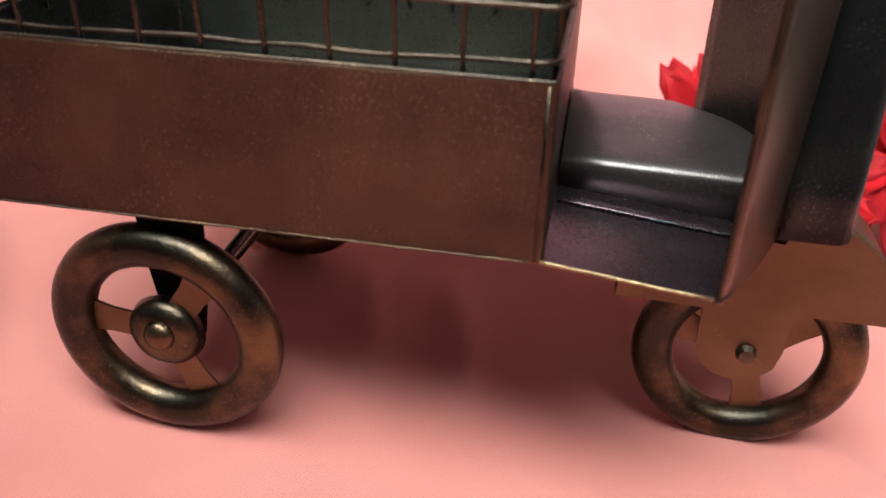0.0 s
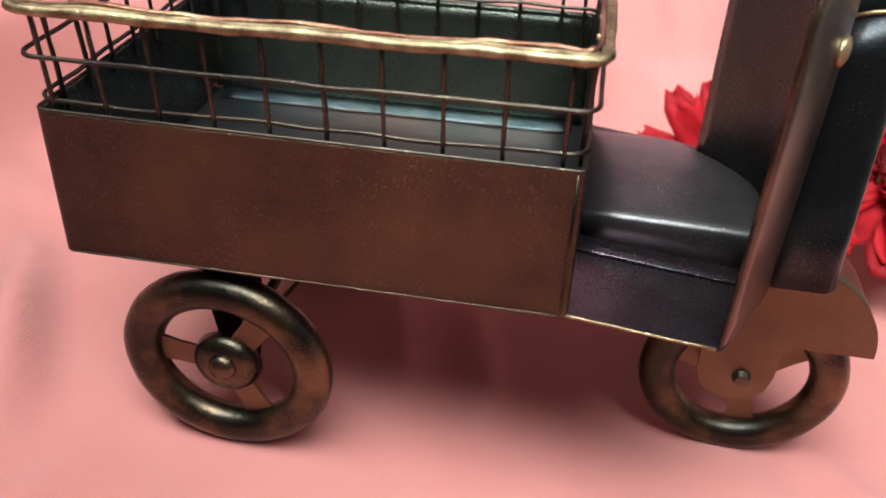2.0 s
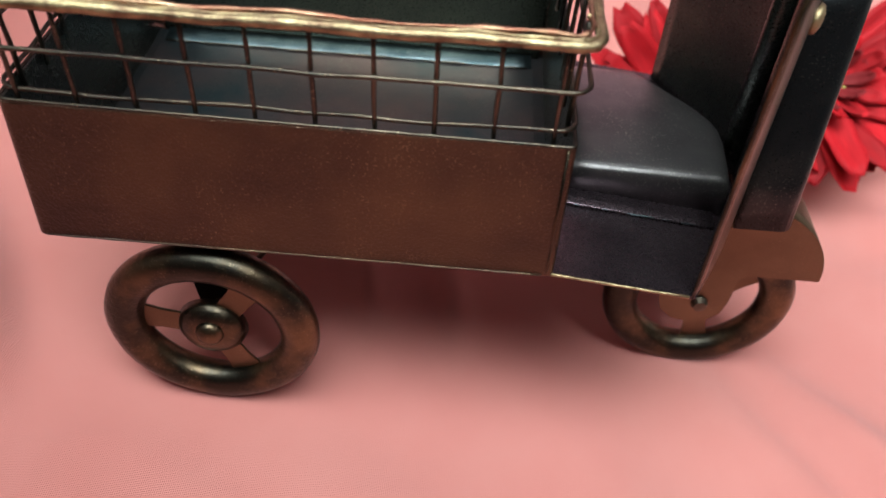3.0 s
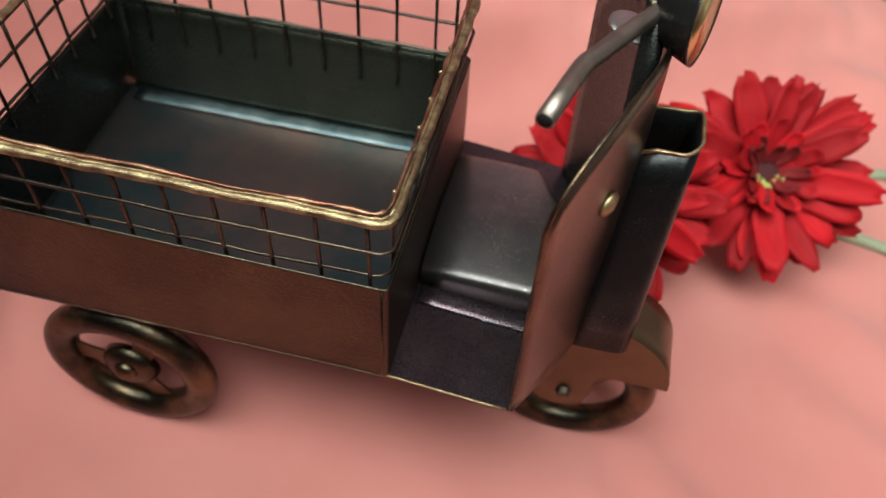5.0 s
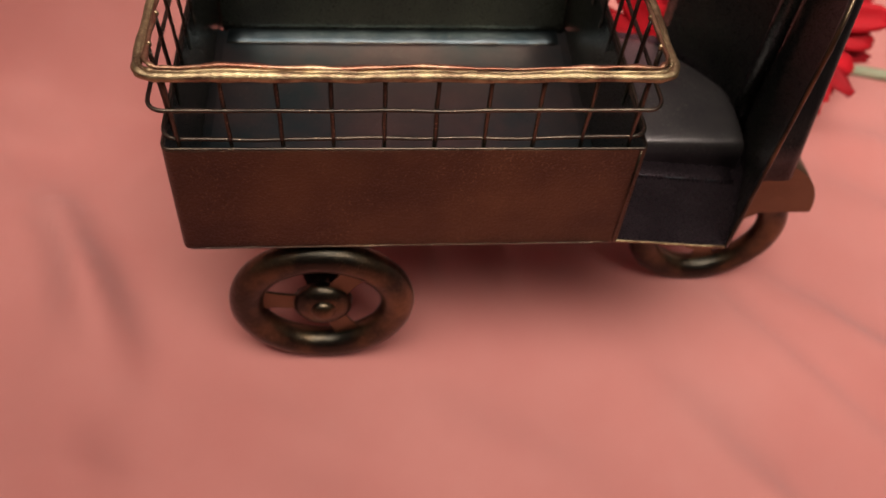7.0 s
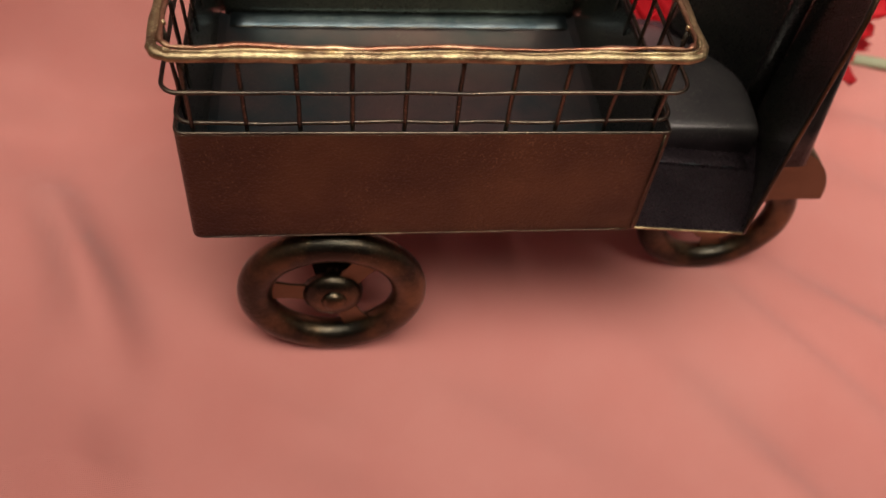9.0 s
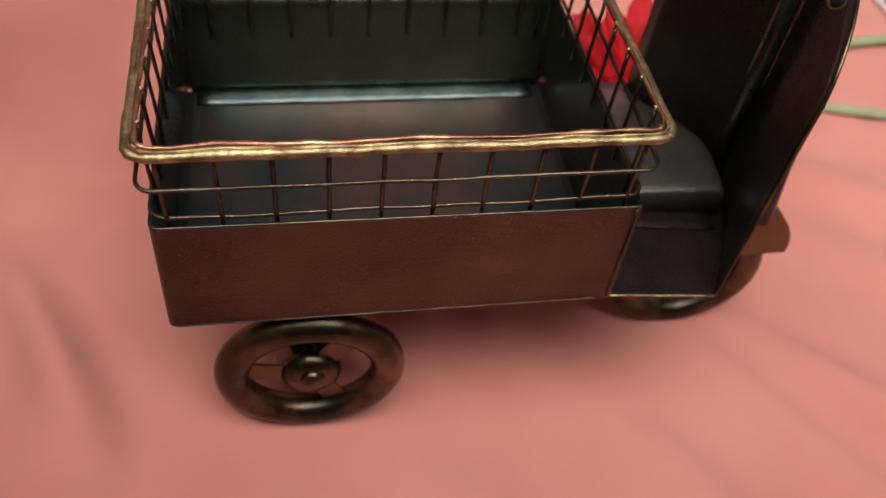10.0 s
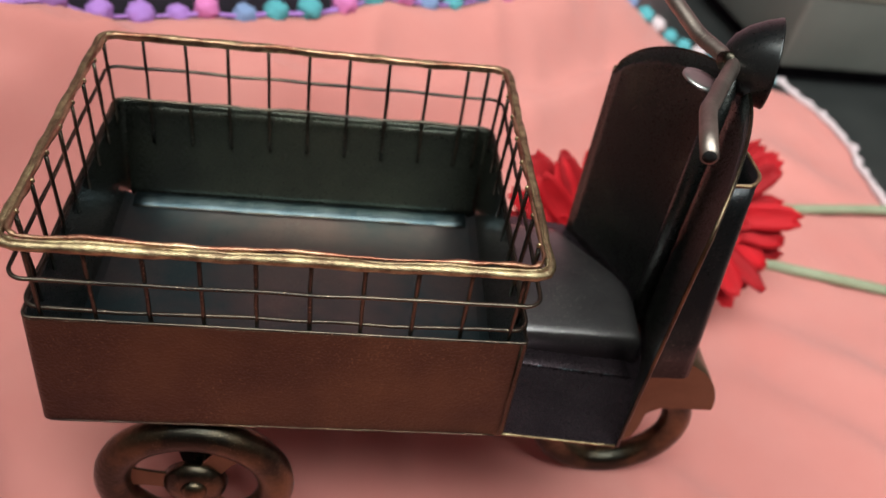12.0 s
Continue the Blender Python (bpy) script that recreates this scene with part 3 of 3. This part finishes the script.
def cover_ring(z):
    """Wide at the foot, narrow at the top."""
    k = (z - 0.042) / 0.092
    near, far, front, back = 0.035 + 0.024 * k, 0.107 - 0.023 * k, 0.184 + 0.0045 * k, 0.1606 + 0.0065 * k
    q = 0.006
    pts = [(back, near), (back + 0.006, near), (front - q, near)]
    pts += [(front - q + q * math.sin(a), near + q - q * math.cos(a)) for a in (0.4, 0.8, 1.2, 1.57)]
    pts += [(front, (near + far) / 2)] + [(front - q + q * math.cos(a), far - q + q * math.sin(a)) for a in (0.0, 0.4, 0.8, 1.2)]
    pts += [(front - q, far), (back + 0.006, far), (back, far)]
    return [(x, y + 0.0012 * k * math.sin((x - back) * 330), z + 0.005 * k * (x - back) / 0.024) for x, y in pts]


stem_cover = part("stem_cover", cover(), DEEP, cart, "black open-topped channel with worn edge")
part("cover_edge", tube([(x, y, z + 0.0003) for x, y, z in cover_ring(0.134)], 0.0008, 6), RIM, stem_cover)
part("steering_stem", tube([(0.1625, 0.069, 0.05), (0.1625, 0.069, 0.12), (0.1615, 0.069, 0.183)], 0.0042, 12), BLACK_SHEEN, cart)
part("washer", moved(lathe([(-0.0005, 0.0085), (0.0005, 0.0085), (0.0006, 0.005)], 24, "Z"), pose(0.1545, 0.076, 0.1735, 0, 12, 0)), STEEL, cart, "bright round washer plate")

bar = [Vector(p) for p in ((0.1335, 0.009, 0.1828), (0.137, 0.022, 0.1833), (0.1400, 0.033, 0.1838), (0.1416, 0.0375, 0.1840), (0.1440, 0.0410, 0.1843), (0.151, 0.053, 0.1848), (0.1585, 0.065, 0.1852), (0.1605, 0.069, 0.1855), (0.159, 0.073, 0.1857), (0.154, 0.085, 0.186), (0.152, 0.090, 0.1865), (0.150, 0.095, 0.188), (0.146, 0.106, 0.191), (0.142, 0.118, 0.194))]
handlebar = part("handlebar", tube(bar, 0.0031, 12), BARS, cart, "bent handlebar tube, dark and copper")
for end, inner in ((bar[0], bar[1]), (bar[-1], bar[-2])):
    way = (end - inner).normalized()
    # A black disc paints the shade inside each tube end.
    part("bar_end", moved(lathe([(-0.001, 0.0024), (0.0002, 0.0024), (0.0003, 0.0006)], 12, "Z"), Matrix.Translation(end) @ way.to_track_quat("Z", "Y").to_matrix().to_4x4()), MATT, handlebar, "black disc for the shaded mouth of the tube")

LAMP = pose(0.1725, 0.0735, 0.1850, 0, -4, -18) @ Matrix.Scale(0.95, 4)
headlight = part("headlight", moved(lathe([(-0.0145, 0.0025), (-0.0138, 0.0058), (-0.0112, 0.0098), (-0.0068, 0.0135), (-0.0010, 0.0165), (0.0040, 0.0182), (0.0048, 0.0184), (0.0048, 0.0174), (0.0005, 0.0152), (-0.0055, 0.0118), (-0.0100, 0.0070), (-0.0120, 0.003)], 36, "X"), LAMP), DEEP, cart, "round black bowl headlight")
part("reflector", moved(lathe([(0.0045, 0.0172), (0.0006, 0.0149), (-0.0050, 0.0115), (-0.0094, 0.0066), (-0.0112, 0.003)], 36, "X"), LAMP), BRASS, headlight, "dented brass reflector")
part("lamp_bracket", tube([(0.1570, 0.070, 0.1855), (0.1590, 0.0710, 0.1856), (0.1605, 0.0725, 0.1850)], 0.0040, 10), BRONZE, headlight)


# Wheels.
def wheel_parts(root, spin, boss=1.0):
    n, m = 44, 14
    bm = bmesh.new()
    rings = []
    for i in range(n):
        a = 2 * math.pi * i / n
        ring = []
        for j in range(m):
            b = 2 * math.pi * j / m
            r = 0.0346 + 0.0078 * math.cos(b)
            ring.append(bm.verts.new((r * math.cos(a), 0.0072 * math.sin(b), r * math.sin(a))))
        rings.append(ring)
    for i in range(n):
        for j in range(m):
            bm.faces.new((rings[i][j], rings[(i + 1) % n][j], rings[(i + 1) % n][(j + 1) % m], rings[i][(j + 1) % m]))
    part("tyre", bm, BRONZE, root, "round bronze tyre ring")
    for k in range(3):
        a = math.radians(spin + 120 * k)
        pts = []
        for r, w in ((0.008, 0.0050), (0.02, 0.0052), (0.0300, 0.0068)):
            pts.append([(r * math.cos(a) - s * w * math.sin(a), -0.0006 - 0.001 * (1 - r / 0.03), r * math.sin(a) + s * w * math.cos(a)) for s in (-1, -0.4, 0.4, 1)])
        part("spoke", sheet(pts, 0.0011), BROWN, root, "flat bronze spoke", False)
    hub = part("hub", lathe([(a * boss, r * boss) for a, r in ((-0.0066, 0.002), (-0.0063, 0.0064), (-0.0050, 0.0106), (-0.0026, 0.0130), (0.001, 0.0138), (0.001, 0.003))], 28, "Y"), BRONZE, root, "domed bronze hub")
    part("axle_nut", moved(lathe([(a * boss, r * boss) for a, r in ((-0.0100, 0.0010), (-0.0096, 0.0032), (-0.0082, 0.0050), (-0.0056, 0.0060))], 14, "Y"), pose(0, 0, 0.0012, -10, 0, 6)), BRONZE, hub, "hammered axle end")


WX, WZ = -0.0381, -0.0024
for y, s, spin in ((0.0027, 1, 174), (0.126, -1, 70)):
    w = new("rear_wheel")
    w.parent = cart
    w.matrix_basis = pose(WX, y, WZ, 0, 0, 0 if s > 0 else 180)
    tagged(w, "bronze ring wheel with three flat spokes")
    wheel_parts(w, spin)
part("axle", tube([(WX, 0.005, WZ), (WX, 0.07, WZ), (WX, 0.124, WZ)], 0.0025, 10), BLACK_SHEEN, cart)
for y in (0.0165, 0.1120):
    grid = [[(WX - w, y, z), (WX, y, z), (WX + w, y, z)] for z, w in ((0.046, 0.0125), (0.02, 0.0115), (0.0, 0.0090), (-0.012, 0.0070))]
    part("axle_bracket", sheet(grid, 0.0014), MATT, cart, "black strap from tray to axle", False)
part("brace", tube([(WX + 0.012, 0.030, 0.008), (WX + 0.042, 0.034, 0.046)], 0.0012, 8), BRONZE, cart)
part("cross_member", box(-0.07, 0.06, 0.062, 0.08, 0.0425, 0.0468, 0.001), BLACK_SHEEN, cart)

fw = new("front_wheel")
fw.parent = cart
FX, FZ = 0.1661, -0.0190
fw.matrix_basis = pose(FX, 0.0570, FZ)
tagged(fw, "bronze ring wheel held in the fork")
wheel_parts(fw, 160, 0.6)


def under_board(x, z):
    """Keeps what lies behind the leg shield below the footboard."""
    return (x, min(z, plat_z(x) - 0.0028) if x < 0.1685 else z)


def fork_plate(y):
    """Half-round mudguard side with a tongue down to the axle."""
    cx, cz, r = 0.1615, 0.0072, 0.0472
    out = [under_board(cx + r * math.cos(math.radians(a)), cz + 0.847 * r * math.sin(math.radians(a))) for a in range(0, 181, 6)]
    out += [(0.1450, cz - 0.001), (0.1453, -0.010), (0.1475, -0.0170), (0.1530, -0.0220), (0.1605, -0.0238), (0.1685, -0.0222), (0.1735, -0.0170), (0.1753, -0.0095), (0.1757, cz - 0.003), (0.1785, cz)]
    bm = bmesh.new()
    a = [bm.verts.new((x, y - 0.0006, z)) for x, z in out]
    b = [bm.verts.new((x, y + 0.0006, z)) for x, z in out]
    bm.faces.new(a)
    bm.faces.new(b)
    for i in range(len(out)):
        bm.faces.new((a[i], a[(i + 1) % len(out)], b[(i + 1) % len(out)], b[i]))
    return bm


fender = part("front_fender", sheet([[(q[0], y, q[1]) for q in (under_board(0.1615 + 0.0474 * math.cos(math.radians(a)), 0.0072 + 0.0400 * math.sin(math.radians(a))),) for y in (0.0455, 0.053, 0.060, 0.067, 0.0740)] for a in range(0, 181, 6)], 0.0012), BROWN, cart, "half-round bronze mudguard over the front wheel")
for y in (0.0457, 0.0738):
    part("fork_plate", fork_plate(y), BROWN, fender, "bronze side plate with tongue", False)
part("axle_end", moved(lathe([(-0.003, 0.001), (-0.0026, 0.0028), (0.0, 0.0038)], 12, "Y"), pose(0.1630, 0.0447, -0.0110)), WIRE, fender, "slotted bright axle end", False)
part("fork_axle", tube([(0.1635, 0.046, -0.0130), (0.1635, 0.073, -0.0130)], 0.0022, 8), BLACK_SHEEN, fender)


# ---- flowers ----
def petal_mesh(length, width, curl, seed):
    rnd = random.Random(seed)
    grid = []
    n = 8
    for i in range(n + 1):
        t = i / n
        w = width * (0.40 + 0.60 * math.sin(math.pi * min(1.0, 0.16 + 0.60 * t))) * (1.0 if t < 0.7 else math.sqrt(1.0 - 0.66 * ((t - 0.7) / 0.3) ** 3))
        w *= 1.0 + rnd.uniform(-0.05, 0.05)
        row = []
        for s in (-1, -0.55, 0, 0.55, 1):
            ragged = rnd.uniform(-0.06, 0.03) * length if i == n else 0.0
            z = curl * length * t * t + 0.20 * width * abs(s) ** 1.5 - 0.10 * width * math.cos(s * 6) * t + 0.05 * width * math.sin(9 * t + seed) + rnd.uniform(-1, 1) * 0.0007
            row.append((0.006 + length * t - 0.03 * length * abs(s) ** 2 * t * t + ragged, s * w / 2 + 0.06 * width * math.sin(3.0 * t + seed * 2.0) * t, z))
        grid.append(row)
    bm = bmesh.new()
    rows = [[bm.verts.new(p) for p in row] for row in grid]
    for a, b in zip(rows, rows[1:]):
        for k in range(4):
            bm.faces.new((a[k], a[k + 1], b[k + 1], b[k]))
    bmesh.ops.recalc_face_normals(bm, faces=bm.faces)
    bmesh.ops.solidify(bm, geom=bm.faces[:], thickness=0.0004)
    return bm


petal_data = []
for k in range(6):
    ob = part("petal", petal_mesh((0.054, 0.050, 0.056, 0.047, 0.026, 0.018)[k], (0.0165, 0.0180, 0.0150, 0.0165, 0.0095, 0.006)[k], (0.05, -0.08, 0.12, 0.10, 0.25, 0.4)[k], k), PETAL if k < 5 else PETAL_DARK, None)
    petal_data.append(ob.data)
    bpy.data.objects.remove(ob)


def gerbera(m, stem_points, seed, label):
    """Head facing its local z; the stem runs from behind it."""
    rnd = random.Random(seed)
    root = holder("gerbera_flower", label, "flower", m, "red artificial flowers on the cloth")
    for ring, (count, ids, tilt, z) in enumerate(((19, (0, 1, 2), 6, -0.003), (17, (0, 1, 3), 14, -0.001), (14, (4,), 24, 0.002), (13, (5,), 30, 0.003))):
        for i in range(count):
            a = 360 * (i + 0.5 * (ring % 2)) / count + rnd.uniform(-9, 9)
            ob = new("petal", petal_data[rnd.choice(ids)])
            ob.parent = root
            ob.matrix_basis = pose(0, 0, z, 0, 0, a) @ pose(0, 0, 0, rnd.uniform(-22, 22), -tilt + rnd.uniform(-12, 12), 0) @ Matrix.Scale(rnd.uniform(0.98, 1.16), 4)
    disc = part("disc", moved(lathe([(-0.003, 0.012), (0.004, 0.0125), (0.0075, 0.009), (0.0085, 0.003)], 20, "Z"), pose(0, 0, 0.0)), DISC_DARK, root, "dark flower centre")
    bm = bmesh.new()
    for i in range(44):
        a, r = rnd.uniform(3.4, 6.0), rnd.uniform(0.006, 0.0115)
        bmesh.ops.create_icosphere(bm, subdivisions=1, radius=0.0012, matrix=Matrix.Translation((r * math.cos(a), r * math.sin(a), 0.0088)))
    part("stamens", bm, DISC_LIME, disc, "lime green stamens")
    inv = m.inverted()
    part("stem", tube([inv @ p for p in smooth_line(stem_points)], 0.0042, 10), STEM, root, "grey-green plastic stem")
    part("calyx", lathe([(-0.014, 0.004), (-0.009, 0.009), (-0.003, 0.016), (-0.001, 0.016)], 16, "Z"), STEM, root)
    return root


def facing(place, way, spin=0.0):
    return Matrix.Translation(place) @ Vector(way).to_track_quat("Z", "Y").to_matrix().to_4x4() @ pose(0, 0, 0, 0, 0, spin)


gerbera(facing((0.2570, 0.220, 0.064), (0.10, -0.62, 0.78), 10), [(0.258, 0.227, 0.048), (0.275, 0.246, 0.024), (0.305, 0.247, 0.010), (0.352, 0.2415, 0.007), (0.44, 0.2265, 0.007), (0.60, 0.20, 0.003)], 1, "red fabric gerbera with dark centre lying on the cloth")
gerbera(facing((0.1735, 0.177, 0.060), (-0.08, -0.66, 0.75), 25), [(0.175, 0.188, 0.056), (0.20, 0.235, 0.022), (0.27, 0.288, 0.010), (0.358, 0.311, 0.007), (0.397, 0.318, 0.007), (0.493, 0.334, 0.007), (0.62, 0.35, 0.003)], 2, "red fabric gerbera lying behind the leg shield")
